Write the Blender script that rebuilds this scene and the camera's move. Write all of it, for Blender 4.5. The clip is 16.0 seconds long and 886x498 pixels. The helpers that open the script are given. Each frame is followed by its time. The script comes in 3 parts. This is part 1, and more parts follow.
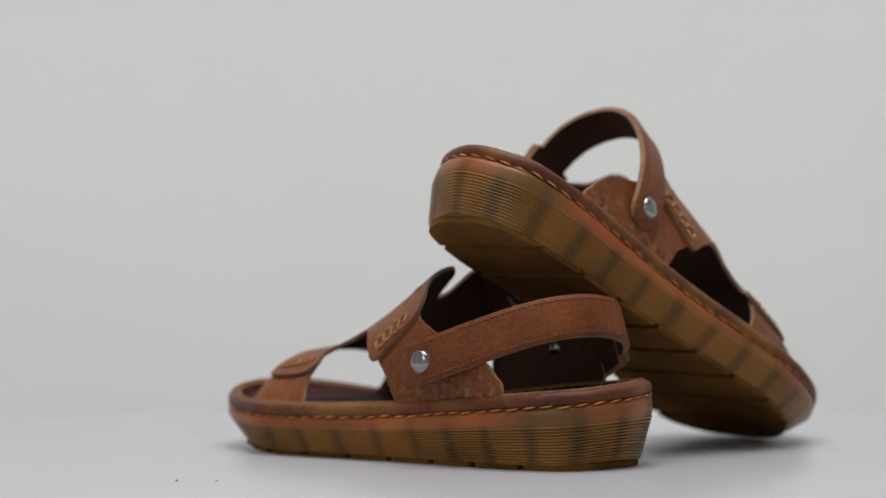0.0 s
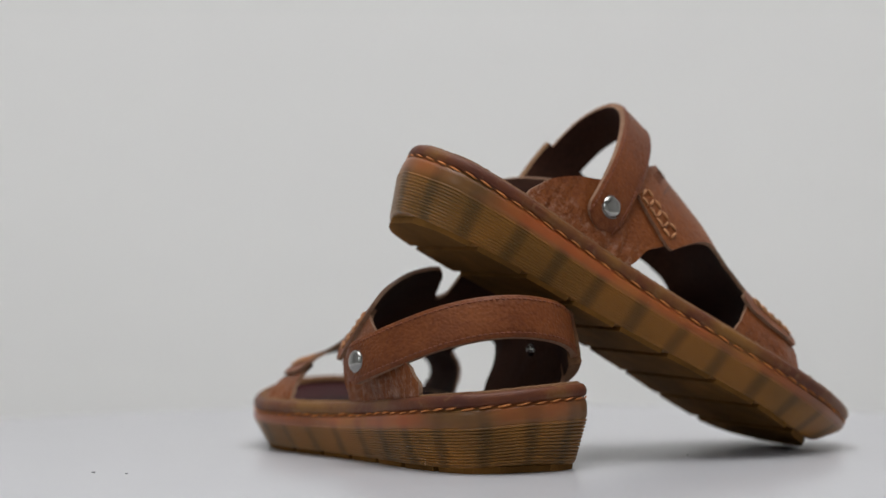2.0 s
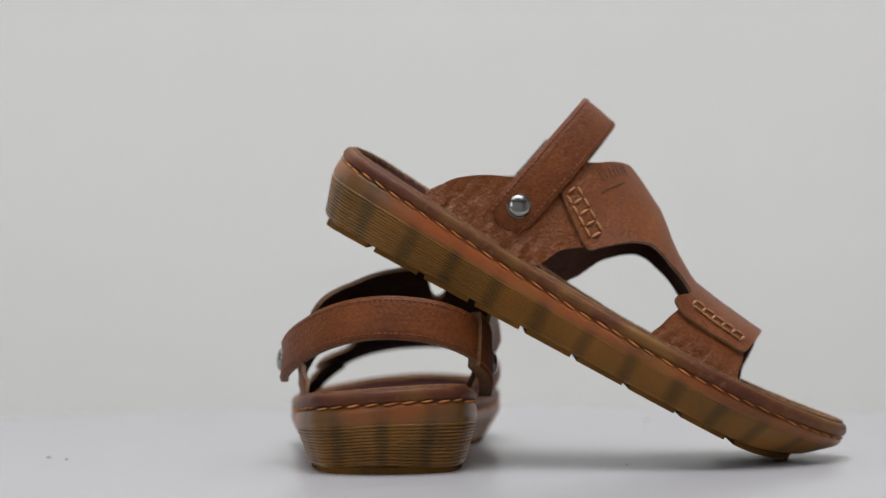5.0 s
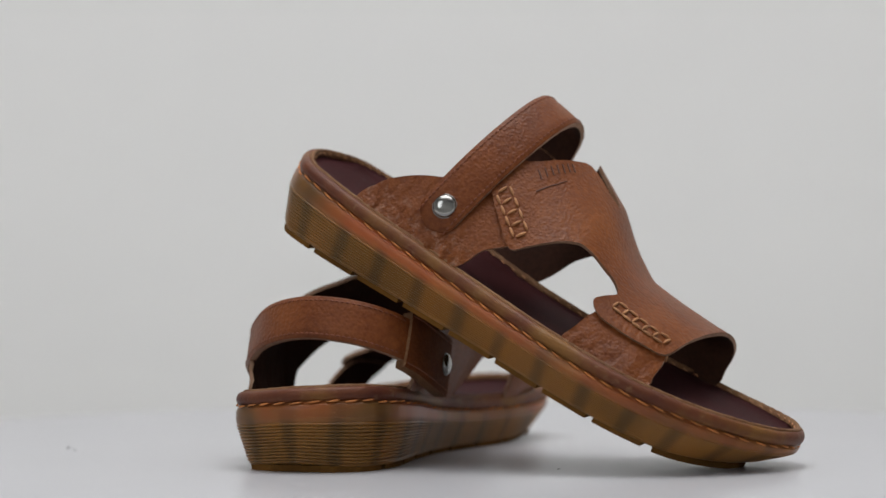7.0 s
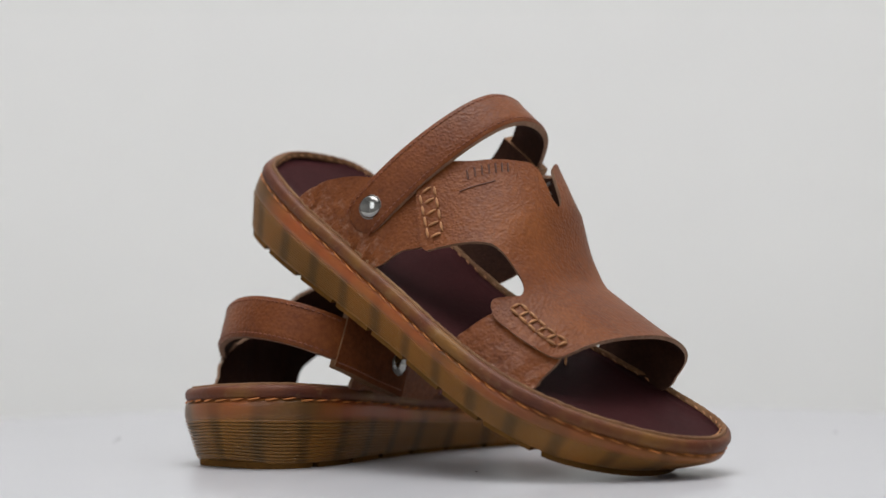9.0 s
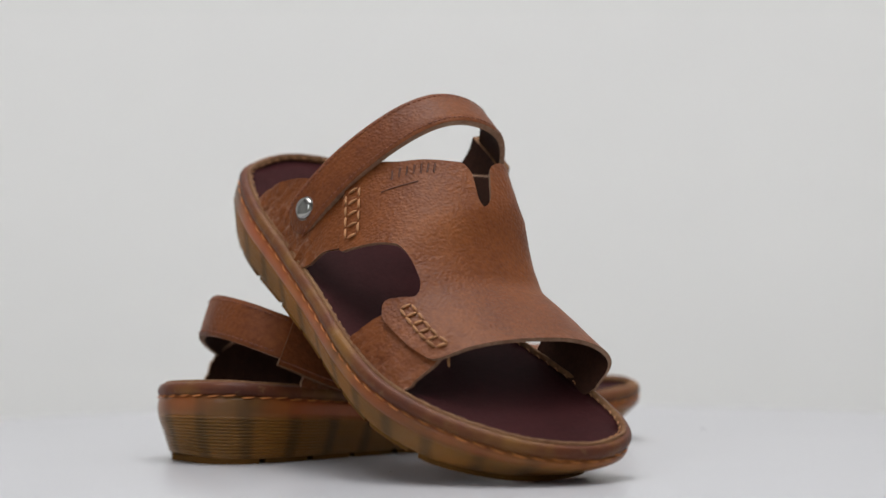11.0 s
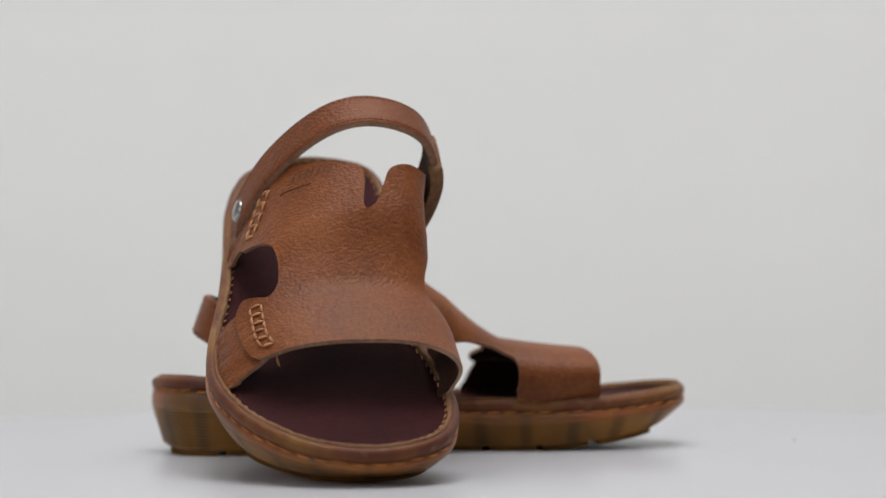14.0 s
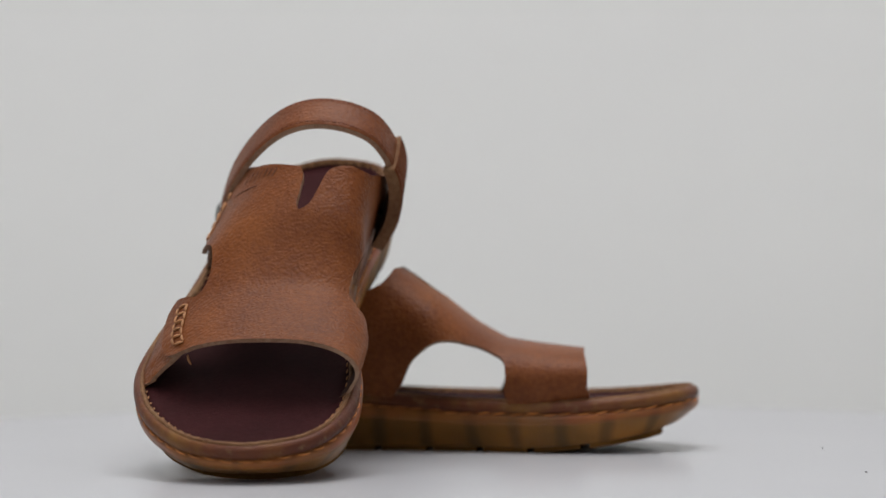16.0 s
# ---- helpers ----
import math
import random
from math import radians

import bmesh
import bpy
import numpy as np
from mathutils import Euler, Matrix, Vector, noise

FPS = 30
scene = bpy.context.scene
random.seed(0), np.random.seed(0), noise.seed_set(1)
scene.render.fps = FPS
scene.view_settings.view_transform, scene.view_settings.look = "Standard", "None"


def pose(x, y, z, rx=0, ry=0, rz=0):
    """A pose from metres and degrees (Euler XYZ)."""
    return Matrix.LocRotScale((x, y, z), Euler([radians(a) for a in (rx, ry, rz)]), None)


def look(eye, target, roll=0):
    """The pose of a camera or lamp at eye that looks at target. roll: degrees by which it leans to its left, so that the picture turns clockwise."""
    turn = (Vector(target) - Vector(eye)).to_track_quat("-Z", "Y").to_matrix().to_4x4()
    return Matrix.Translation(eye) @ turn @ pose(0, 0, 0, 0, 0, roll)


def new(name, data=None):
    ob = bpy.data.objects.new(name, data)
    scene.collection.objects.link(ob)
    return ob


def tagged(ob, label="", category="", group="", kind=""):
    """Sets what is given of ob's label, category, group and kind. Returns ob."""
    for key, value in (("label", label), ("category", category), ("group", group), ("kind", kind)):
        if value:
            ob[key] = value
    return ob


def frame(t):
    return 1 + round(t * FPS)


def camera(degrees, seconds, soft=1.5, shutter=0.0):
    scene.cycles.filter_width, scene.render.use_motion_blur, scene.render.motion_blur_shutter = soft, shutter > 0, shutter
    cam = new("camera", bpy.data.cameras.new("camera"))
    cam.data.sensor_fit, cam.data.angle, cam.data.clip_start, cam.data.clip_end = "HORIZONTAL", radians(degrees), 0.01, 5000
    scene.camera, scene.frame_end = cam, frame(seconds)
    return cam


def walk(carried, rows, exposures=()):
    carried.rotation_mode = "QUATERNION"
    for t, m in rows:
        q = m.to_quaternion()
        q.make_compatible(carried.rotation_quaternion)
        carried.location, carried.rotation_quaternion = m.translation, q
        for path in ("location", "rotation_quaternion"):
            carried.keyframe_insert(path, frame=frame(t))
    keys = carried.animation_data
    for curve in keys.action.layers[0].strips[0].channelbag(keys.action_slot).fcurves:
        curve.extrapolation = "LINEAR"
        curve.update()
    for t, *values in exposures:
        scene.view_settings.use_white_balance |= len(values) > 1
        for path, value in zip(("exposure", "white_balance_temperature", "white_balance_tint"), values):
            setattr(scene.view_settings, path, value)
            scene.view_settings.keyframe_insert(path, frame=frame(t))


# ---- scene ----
# The camera stands still; the pair of sandals turns on a platter before it.
EYE_Z = 0.0981
cam = camera(22.15, 16.0, soft=1.5)
CAM_POSE = Matrix.Translation((0, -1.2184, EYE_Z)) @ pose(0, 0, 0, 90.4635, 0.0, -0.0063) @ pose(0, 0, 0, 0, 0, -0.416)
walk(cam, [(0, CAM_POSE), (16, CAM_POSE)], [(0, -0.07), (8.0, -0.04), (9.0, 0.13), (11.5, 0.08), (14.0, 0.07), (15.0, 0.07), (15.5, -0.04), (16.0, -0.07)])
cam.data.dof.use_dof = True
cam.data.dof.focus_distance = 1.09
cam.data.dof.aperture_fstop = 5.2

# turn of the platter, degrees about the vertical axis, second by second
TURN = [70.90, 62.02, 53.13, 44.25, 35.37, 26.51, 17.66, 8.82, 0.00, -8.80, -17.58, -26.34, -35.08, -43.80, -52.50, -61.17, -69.83]


def motions():
    for thing, base in MOVING:
        walk(thing, [(t, pose(0, 0, 0, 0, 0, a) @ base) for t, a in enumerate(TURN)])


MOVING = []

# ---- light ----
world = bpy.data.worlds.new("world")
world.use_nodes = True
world.node_tree.nodes["Background"].inputs[0].default_value = (0.9, 0.95, 1.0, 1)
world.node_tree.nodes["Background"].inputs[1].default_value = 0.05
scene.world = world


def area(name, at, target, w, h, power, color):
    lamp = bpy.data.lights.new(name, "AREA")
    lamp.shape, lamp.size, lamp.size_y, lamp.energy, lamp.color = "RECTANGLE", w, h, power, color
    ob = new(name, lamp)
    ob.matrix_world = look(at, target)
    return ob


area("ceiling_light", (0.1, -0.35, 2.45), (0.1, -0.35, 0), 2.4, 2.0, 49, (0.99, 0.985, 0.99))
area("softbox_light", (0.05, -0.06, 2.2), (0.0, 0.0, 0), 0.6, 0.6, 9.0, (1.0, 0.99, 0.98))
# unseen fill lamp, added front left to lift the sides facing the camera
area("front_fill_light", (-1.5, -2.2, 1.4), (0, 0, 0.1), 1.0, 1.3, 10.5, (0.93, 0.97, 1.0))


# ---- materials ----
def material(name):
    m = bpy.data.materials.new(name)
    m.use_nodes = True
    nt = m.node_tree
    return m, nt, nt.nodes["Principled BSDF"]


def node(nt, kind, **values):
    n = nt.nodes.new(kind)
    for k, v in values.items():
        n.inputs[k.replace("_", " ")].default_value = v
    return n


def ramp(nt, fac, *stops):
    r = nt.nodes.new("ShaderNodeValToRGB")
    while len(r.color_ramp.elements) < len(stops):
        r.color_ramp.elements.new(0.5)
    for e, (p, col) in zip(r.color_ramp.elements, stops):
        e.position, e.color = p, (*col, 1)
    nt.links.new(fac, r.inputs[0])
    return r.outputs[0]


def mix(nt, fac, a, b, blend="MIX"):
    m = nt.nodes.new("ShaderNodeMix")
    m.data_type, m.blend_type = "RGBA", blend
    for sock, val in ((m.inputs[0], fac), (m.inputs[6], a), (m.inputs[7], b)):
        if isinstance(val, bpy.types.NodeSocket):
            nt.links.new(val, sock)
        else:
            sock.default_value = val if isinstance(val, float) else (*val, 1)
    return m.outputs[2]


def bump(nt, bsdf, height, strength, distance):
    b = node(nt, "ShaderNodeBump", Strength=strength, Distance=distance)
    nt.links.new(height, b.inputs["Height"])
    nt.links.new(b.outputs[0], bsdf.inputs["Normal"])
    return b


def noise_of(nt, scale, detail=4.0, rough=0.6, coords=None):
    n = node(nt, "ShaderNodeTexNoise", Scale=scale, Detail=detail, Roughness=rough)
    if coords is None:
        coords = nt.nodes.new("ShaderNodeTexCoord").outputs["Object"]
    nt.links.new(coords, n.inputs["Vector"])
    return n.outputs[0]


def add(nt, a, b, op="ADD"):
    m = nt.nodes.new("ShaderNodeMath")
    m.operation = op
    for sock, val in ((m.inputs[0], a), (m.inputs[1], b)):
        if isinstance(val, bpy.types.NodeSocket):
            nt.links.new(val, sock)
        else:
            sock.default_value = val
    return m.outputs[0]


def leather_material(name, dark, mid, light, grain=700, depth=0.00035, rough=(0.39, 0.55), spec=0.20):
    m, nt, p = material(name)
    tc = nt.nodes.new("ShaderNodeTexCoord").outputs["Object"]
    big = noise_of(nt, 28, 5, 0.6, tc)
    col = ramp(nt, big, (0.3, dark), (0.5, mid), (0.72, light))
    fine = noise_of(nt, 420, 3, 0.6, tc)
    col = mix(nt, 0.35, col, ramp(nt, fine, (0.35, dark), (0.65, light)))
    warp = node(nt, "ShaderNodeTexNoise", Scale=120, Detail=2)
    nt.links.new(tc, warp.inputs["Vector"])
    vec = nt.nodes.new("ShaderNodeVectorMath")
    vec.operation = "MULTIPLY_ADD"
    nt.links.new(warp.outputs["Color"], vec.inputs[0])
    vec.inputs[1].default_value = (0.003, 0.003, 0.003)
    nt.links.new(tc, vec.inputs[2])
    vor = node(nt, "ShaderNodeTexVoronoi", Scale=grain)
    vor.feature = "SMOOTH_F1"
    nt.links.new(vec.outputs[0], vor.inputs["Vector"])
    crease = noise_of(nt, 75, 4, 0.65, tc)
    worn = nt.nodes.new("ShaderNodeAttribute")
    worn.attribute_name = "wear"
    height = add(nt, add(nt, vor.outputs["Distance"], -0.75, "MULTIPLY"), add(nt, crease, 0.30, "MULTIPLY"))
    # puckered where the leather is drawn under the welt
    pucker = add(nt, add(nt, noise_of(nt, 230, 3, 0.55, tc), 2.1, "MULTIPLY"), worn.outputs["Fac"], "MULTIPLY")
    height = add(nt, height, pucker)
    chips = ramp(nt, add(nt, noise_of(nt, 260, 4, 0.7, tc), add(nt, worn.outputs["Fac"], 0.10, "MULTIPLY")), (0.60, (0, 0, 0)), (0.76, (0.34, 0.34, 0.34)))
    col = mix(nt, mix(nt, 1.0, chips, worn.outputs["Color"], "MULTIPLY"), col, (0.40, 0.27, 0.20))
    nt.links.new(col, p.inputs["Base Color"])
    nt.links.new(add(nt, add(nt, big, rough[1] - rough[0], "MULTIPLY"), rough[0]), p.inputs["Roughness"])
    p.inputs["Specular IOR Level"].default_value = spec
    bump(nt, p, height, 0.6, depth * 2.5)
    return m


LEATHER = leather_material("brown_leather", (0.102, 0.0262, 0.0068), (0.166, 0.0462, 0.0108), (0.240, 0.0760, 0.0195), 680)
STRAP_LEATHER = leather_material("strap_leather", (0.098, 0.0250, 0.0068), (0.158, 0.0425, 0.0108), (0.228, 0.0700, 0.0190), 680)
LINING = leather_material("dark_lining", (0.030, 0.012, 0.008), (0.045, 0.018, 0.011), (0.07, 0.028, 0.016), 900, 0.0002, (0.7, 0.9), 0.15)
EDGE = leather_material("cut_leather_edge", (0.18, 0.088, 0.050), (0.26, 0.145, 0.088), (0.37, 0.24, 0.165), 1500, 0.0003, (0.75, 0.95))
INSOLE = leather_material("plum_brown_insole", (0.027, 0.0078, 0.0086), (0.038, 0.0108, 0.012), (0.053, 0.0165, 0.0175), 1300, 0.00012, (0.55, 0.7), 0.03)


def sole_coords(nt):
    tc = nt.nodes.new("ShaderNodeTexCoord").outputs["Object"]
    sep = nt.nodes.new("ShaderNodeSeparateXYZ")
    nt.links.new(tc, sep.inputs[0])
    return tc, sep


def gum_material():
    m, nt, p = material("gum_rubber")
    tc, sep = sole_coords(nt)
    big = noise_of(nt, 22, 3, 0.5, tc)
    col = ramp(nt, big, (0.28, (0.148, 0.072, 0.018)), (0.5, (0.252, 0.113, 0.025)), (0.74, (0.36, 0.147, 0.030)))
    z_rel = nt.nodes.new("ShaderNodeAttribute")
    z_rel.attribute_name = "tone"
    # inner lugs seen through the rubber as darker upright bands
    run = nt.nodes.new("ShaderNodeAttribute")
    run.attribute_name = "along"
    ph = add(nt, run.outputs["Fac"], add(nt, noise_of(nt, 16, 2, 0.5, tc), 0.55, "MULTIPLY"))
    band = add(nt, add(nt, ph, 2 * math.pi, "MULTIPLY"), 0.0, "SINE")
    fac = ramp(nt, band, (0.30, (0, 0, 0)), (1.0, (0.52, 0.52, 0.52)))
    col = mix(nt, fac, col, (0.040, 0.029, 0.012))
    # dyed orange upper edge of the side wall, in uneven patches
    edge = ramp(nt, z_rel.outputs["Fac"], (0.66, (0, 0, 0)), (0.80, (1, 1, 1)))
    patch = ramp(nt, noise_of(nt, 15, 3, 0.55, tc), (0.38, (0.10, 0.10, 0.10)), (0.58, (0.88, 0.88, 0.88)))
    col = mix(nt, mix(nt, 1.0, edge, patch, "MULTIPLY"), col, (0.36, 0.080, 0.021))
    dark = ramp(nt, noise_of(nt, 11, 2, 0.5, tc), (0.40, (0.55, 0.55, 0.55)), (0.56, (0, 0, 0)))
    col = mix(nt, mix(nt, 1.0, edge, dark, "MULTIPLY"), col, (0.095, 0.050, 0.020))
    specks = ramp(nt, noise_of(nt, 900, 2, 0.5, tc), (0.74, (0, 0, 0)), (0.80, (0.6, 0.6, 0.6)))
    col = mix(nt, specks, col, (0.32, 0.24, 0.13))
    nt.links.new(col, p.inputs["Base Color"])
    p.inputs["Roughness"].default_value = 0.36
    p.inputs["Specular IOR Level"].default_value = 0.32
    p.inputs["Subsurface Weight"].default_value = 0.06
    p.inputs["Subsurface Radius"].default_value = (0.006, 0.003, 0.001)
    bump(nt, p, noise_of(nt, 350, 3, 0.6, tc), 0.15, 0.0004)
    return m


def tread_material():
    m, nt, p = material("worn_tread_rubber")
    tc, sep = sole_coords(nt)
    col = ramp(nt, noise_of(nt, 30, 4, 0.6, tc), (0.3, (0.095, 0.046, 0.013)), (0.55, (0.155, 0.072, 0.018)), (0.75, (0.23, 0.10, 0.023)))
    nt.links.new(col, p.inputs["Base Color"])
    p.inputs["Roughness"].default_value = 0.85
    p.inputs["Specular IOR Level"].default_value = 0.05
    bump(nt, p, noise_of(nt, 400, 4, 0.6, tc), 0.5, 0.0008)
    return m


def welt_material():
    m, nt, p = material("waxed_welt")
    tc, sep = sole_coords(nt)
    col = ramp(nt, noise_of(nt, 18, 4, 0.6, tc), (0.37, (0.078, 0.023, 0.015)), (0.50, (0.125, 0.038, 0.015)), (0.63, (0.20, 0.090, 0.022)))
    scuff = ramp(nt, noise_of(nt, 160, 5, 0.7, tc), (0.56, (0, 0, 0)), (0.74, (0.6, 0.6, 0.6)))
    col = mix(nt, scuff, col, (0.25, 0.145, 0.07))
    nt.links.new(col, p.inputs["Base Color"])
    p.inputs["Roughness"].default_value = 0.47
    p.inputs["Specular IOR Level"].default_value = 0.22
    bump(nt, p, add(nt, noise_of(nt, 500, 4, 0.6, tc), noise_of(nt, 70, 3, 0.5, tc)), 0.4, 0.0007)
    return m


def thread_material(name, col):
    m, nt, p = material(name)
    info = nt.nodes.new("ShaderNodeObjectInfo")
    c = mix(nt, info.outputs["Random"], tuple(0.75 * v for v in col), tuple(min(1, 1.2 * v) for v in col))
    nt.links.new(c, p.inputs["Base Color"])
    p.inputs["Roughness"].default_value = 0.7
    bump(nt, p, noise_of(nt, 2500, 2), 0.4, 0.0003)
    return m


def plain_material(name, col, rough, metal=0.0, grain=60, var=0.1, depth=0.0003, strength=0.1):
    m, nt, p = material(name)
    n = noise_of(nt, grain, 5, 0.6)
    nt.links.new(ramp(nt, n, (0.3, tuple(v * (1 - var) for v in col)), (0.7, tuple(min(1, v * (1 + var)) for v in col))), p.inputs["Base Color"])
    p.inputs["Roughness"].default_value, p.inputs["Metallic"].default_value = rough, metal
    bump(nt, p, noise_of(nt, grain * 8, 3), strength, depth)
    return m


TAB_LEATHER = leather_material("dark_tab_leather", (0.085, 0.024, 0.008), (0.125, 0.036, 0.011), (0.17, 0.052, 0.017), 720, rough=(0.65, 0.85), spec=0.06)
GUM, WELT, TREAD = gum_material(), welt_material(), tread_material()
LIP = leather_material("pale_cut_edge", (0.115, 0.046, 0.020), (0.18, 0.085, 0.038), (0.28, 0.16, 0.08), 1500, 0.0003, (0.6, 0.8))
THREAD_ORANGE = thread_material("orange_thread", (0.58, 0.205, 0.055))
THREAD_TAN = thread_material("tan_thread", (0.42, 0.195, 0.08))
THREAD_RUST = thread_material("rust_thread", (0.17, 0.045, 0.017))
METAL = plain_material("polished_steel", (0.30, 0.297, 0.285), 0.13, 1.0, 200, 0.08)
METAL_DARK = plain_material("dark_metal_rim", (0.20, 0.195, 0.185), 0.3, 1.0, 200, 0.1)
DEBOSS = plain_material("pressed_leather_mark", (0.085, 0.024, 0.009), 0.6, 0.0, 300, 0.2)
WHITE_BOARD = plain_material("white_lacquer", (0.455, 0.458, 0.482), 0.30, 0.0, 9, 0.012, 0.0002, 0.05)
PAPER = plain_material("white_backdrop", (0.80, 0.80, 0.792), 0.9, 0.0, 2, 0.015, 0.0005, 0.05)
ROOM = plain_material("room_paint", (0.74, 0.74, 0.735), 0.9, 0.0, 3, 0.03)
FLOORING = plain_material("dull_floor", (0.24, 0.21, 0.18), 0.7, 0.0, 6, 0.15)
PRINT = plain_material("faded_print", (0.22, 0.19, 0.17), 0.85, 0.0, 900, 0.3)
DUST = plain_material("dark_fleck", (0.12, 0.12, 0.13), 0.9)


# ---- mesh helpers ----
def mesh_object(name, bm, mats, parent=None, smooth=True):
    me = bpy.data.meshes.new(name)
    bm.to_mesh(me)
    bm.free()
    for m in mats if isinstance(mats, (list, tuple)) else [mats]:
        me.materials.append(m)
    me.polygons.foreach_set("use_smooth", [smooth] * len(me.polygons))
    ob = new(name, me)
    ob.parent = parent
    return ob


def part(name, bm, mat, parent, label="", smooth=True):
    ob = mesh_object(name, bm, mat, parent, smooth)
    return tagged(ob, label) if label else ob


def spline(pts, n, closed=False):
    """Catmull-Rom through points, n steps a span."""
    P = [Vector(p) for p in pts]
    N, out = len(P), []
    for i in range(N if closed else N - 1):
        if closed:
            a, b, c, d = P[i - 1], P[i], P[(i + 1) % N], P[(i + 2) % N]
        else:
            a, b, c, d = P[max(i - 1, 0)], P[i], P[i + 1], P[min(i + 2, N - 1)]
        for k in range(n):
            u = k / n
            out.append(0.5 * ((2 * b) + (c - a) * u + (2 * a - 5 * b + 4 * c - d) * u * u + (3 * b - a - 3 * c + d) * u ** 3))
    if not closed:
        out.append(P[-1])
    return out


def lerp(x, xs, vs):
    return float(np.interp(x, xs, vs))


def orient(bm):
    bmesh.ops.recalc_face_normals(bm, faces=bm.faces)
    return bm


# ---- the sandal's form, in its own space: x to its outer side, y to the toe from the heel, z up from the ground ----
LEN = 0.2915
ST_Y = [LEN * v for v in (0, 0.03, 0.08, 0.18, 0.32, 0.46, 0.6, 0.72, 0.83, 0.92, 0.975, 1.0)]
OUT_W = [LEN * v for v in (0, 0.090, 0.1285, 0.157, 0.172, 0.1919, 0.2192, 0.2277, 0.1969, 0.1382, 0.0752, 0)]
IN_W = [LEN * v for v in (0, 0.0955, 0.1375, 0.1495, 0.1280, 0.1165, 0.1340, 0.1580, 0.1645, 0.1430, 0.096, 0)]
HEEL_RIM = 0.0359
VAMP_Y = [0.0, 0.06, 0.09, 0.105, 0.12, 0.131, 0.142, 0.157, 0.172, 0.1865, 0.204, 0.23, 0.29]
VAMP_H = [0.1, 0.092, 0.085, 0.08, 0.074, 0.068, 0.063, 0.0555, 0.042, 0.033, 0.0295, 0.026, 0.019]


def rim_z(y, x=0.03):
    v = y / LEN
    rise = 0.0038 * min(1.0, max(0.0, (0.022 - x) / 0.06)) * min(1.0, max(0.0, (0.165 - y) / 0.09))
    return HEEL_RIM + rise + LEN * (-0.0813 * v + 0.1041 * max(v - 0.3, 0) ** 2 + 0.1455 * max(v - 0.7, 0) ** 2)


def ground_z(y, spring):
    """Toe spring and heel bevel of the sole's underside; a sole that bears on its toe is pressed flat."""
    v = y / LEN
    return spring[0] * max(0, (v - spring[1]) / (1 - spring[1])) ** 1.6 + 0.002 * max(0, (0.05 - v) / 0.05) ** 2


def outline():
    pts = [((OUT_W[1] - IN_W[1]) / 2, 0)]
    pts += [(OUT_W[i], ST_Y[i]) for i in range(1, 11)]
    pts += [((OUT_W[10] - IN_W[10]) / 2, LEN)]
    pts += [(-IN_W[i], ST_Y[i]) for i in range(10, 0, -1)]
    raw = spline([(x, y, 0) for x, y in pts], 24, True)
    # even steps along the edge
    d = [0.0]
    for i in range(len(raw)):
        d.append(d[-1] + (raw[(i + 1) % len(raw)] - raw[i]).length)
    N, out, k = 320, [], 0
    for j in range(N):
        s = d[-1] * j / N
        while d[k + 1] < s:
            k += 1
        f = (s - d[k]) / (d[k + 1] - d[k])
        out.append(raw[k].lerp(raw[(k + 1) % len(raw)], f))
    nor = []
    for j in range(N):
        t = (out[(j + 2) % N] - out[j - 2]).normalized()
        nor.append(Vector((t.y, -t.x, 0)))
    return out, nor, d[-1]


EDGE_PTS, EDGE_NOR, PERIMETER = outline()


def inset_loop(d, taper=0.0):
    """The outline drawn in by d, and by taper more at the toe."""
    out = []
    for p, n in zip(EDGE_PTS, EDGE_NOR):
        k = max(0.0, (p.y / LEN - 0.78) / 0.22) ** 1.5
        out.append(p - n * (d + taper * k))
    return out


def loft(rings, sx, closed=True, tones=None):
    """Quads between rings of equal length; sx mirrors."""
    bm = bmesh.new()
    tone = bm.verts.layers.float.new("tone") if tones else None
    along = bm.verts.layers.float.new("along") if tones else None
    rows = []
    for i, ring in enumerate(rings):
        row = [bm.verts.new((sx * p[0], p[1], p[2])) for p in ring]
        if tones:
            for k, v in enumerate(row):
                v[tone], v[along] = tones[i], abs(1 - 2 * k / len(row)) * 14
        rows.append(row)
    for a, b in zip(rows, rows[1:]):
        n = len(a)
        for i in range(n if closed else n - 1):
            j = (i + 1) % n
            bm.faces.new((a[i], a[j], b[j], b[i]))
    return bm, rows


def fill_loop(bm, row):
    bm.faces.new(row)


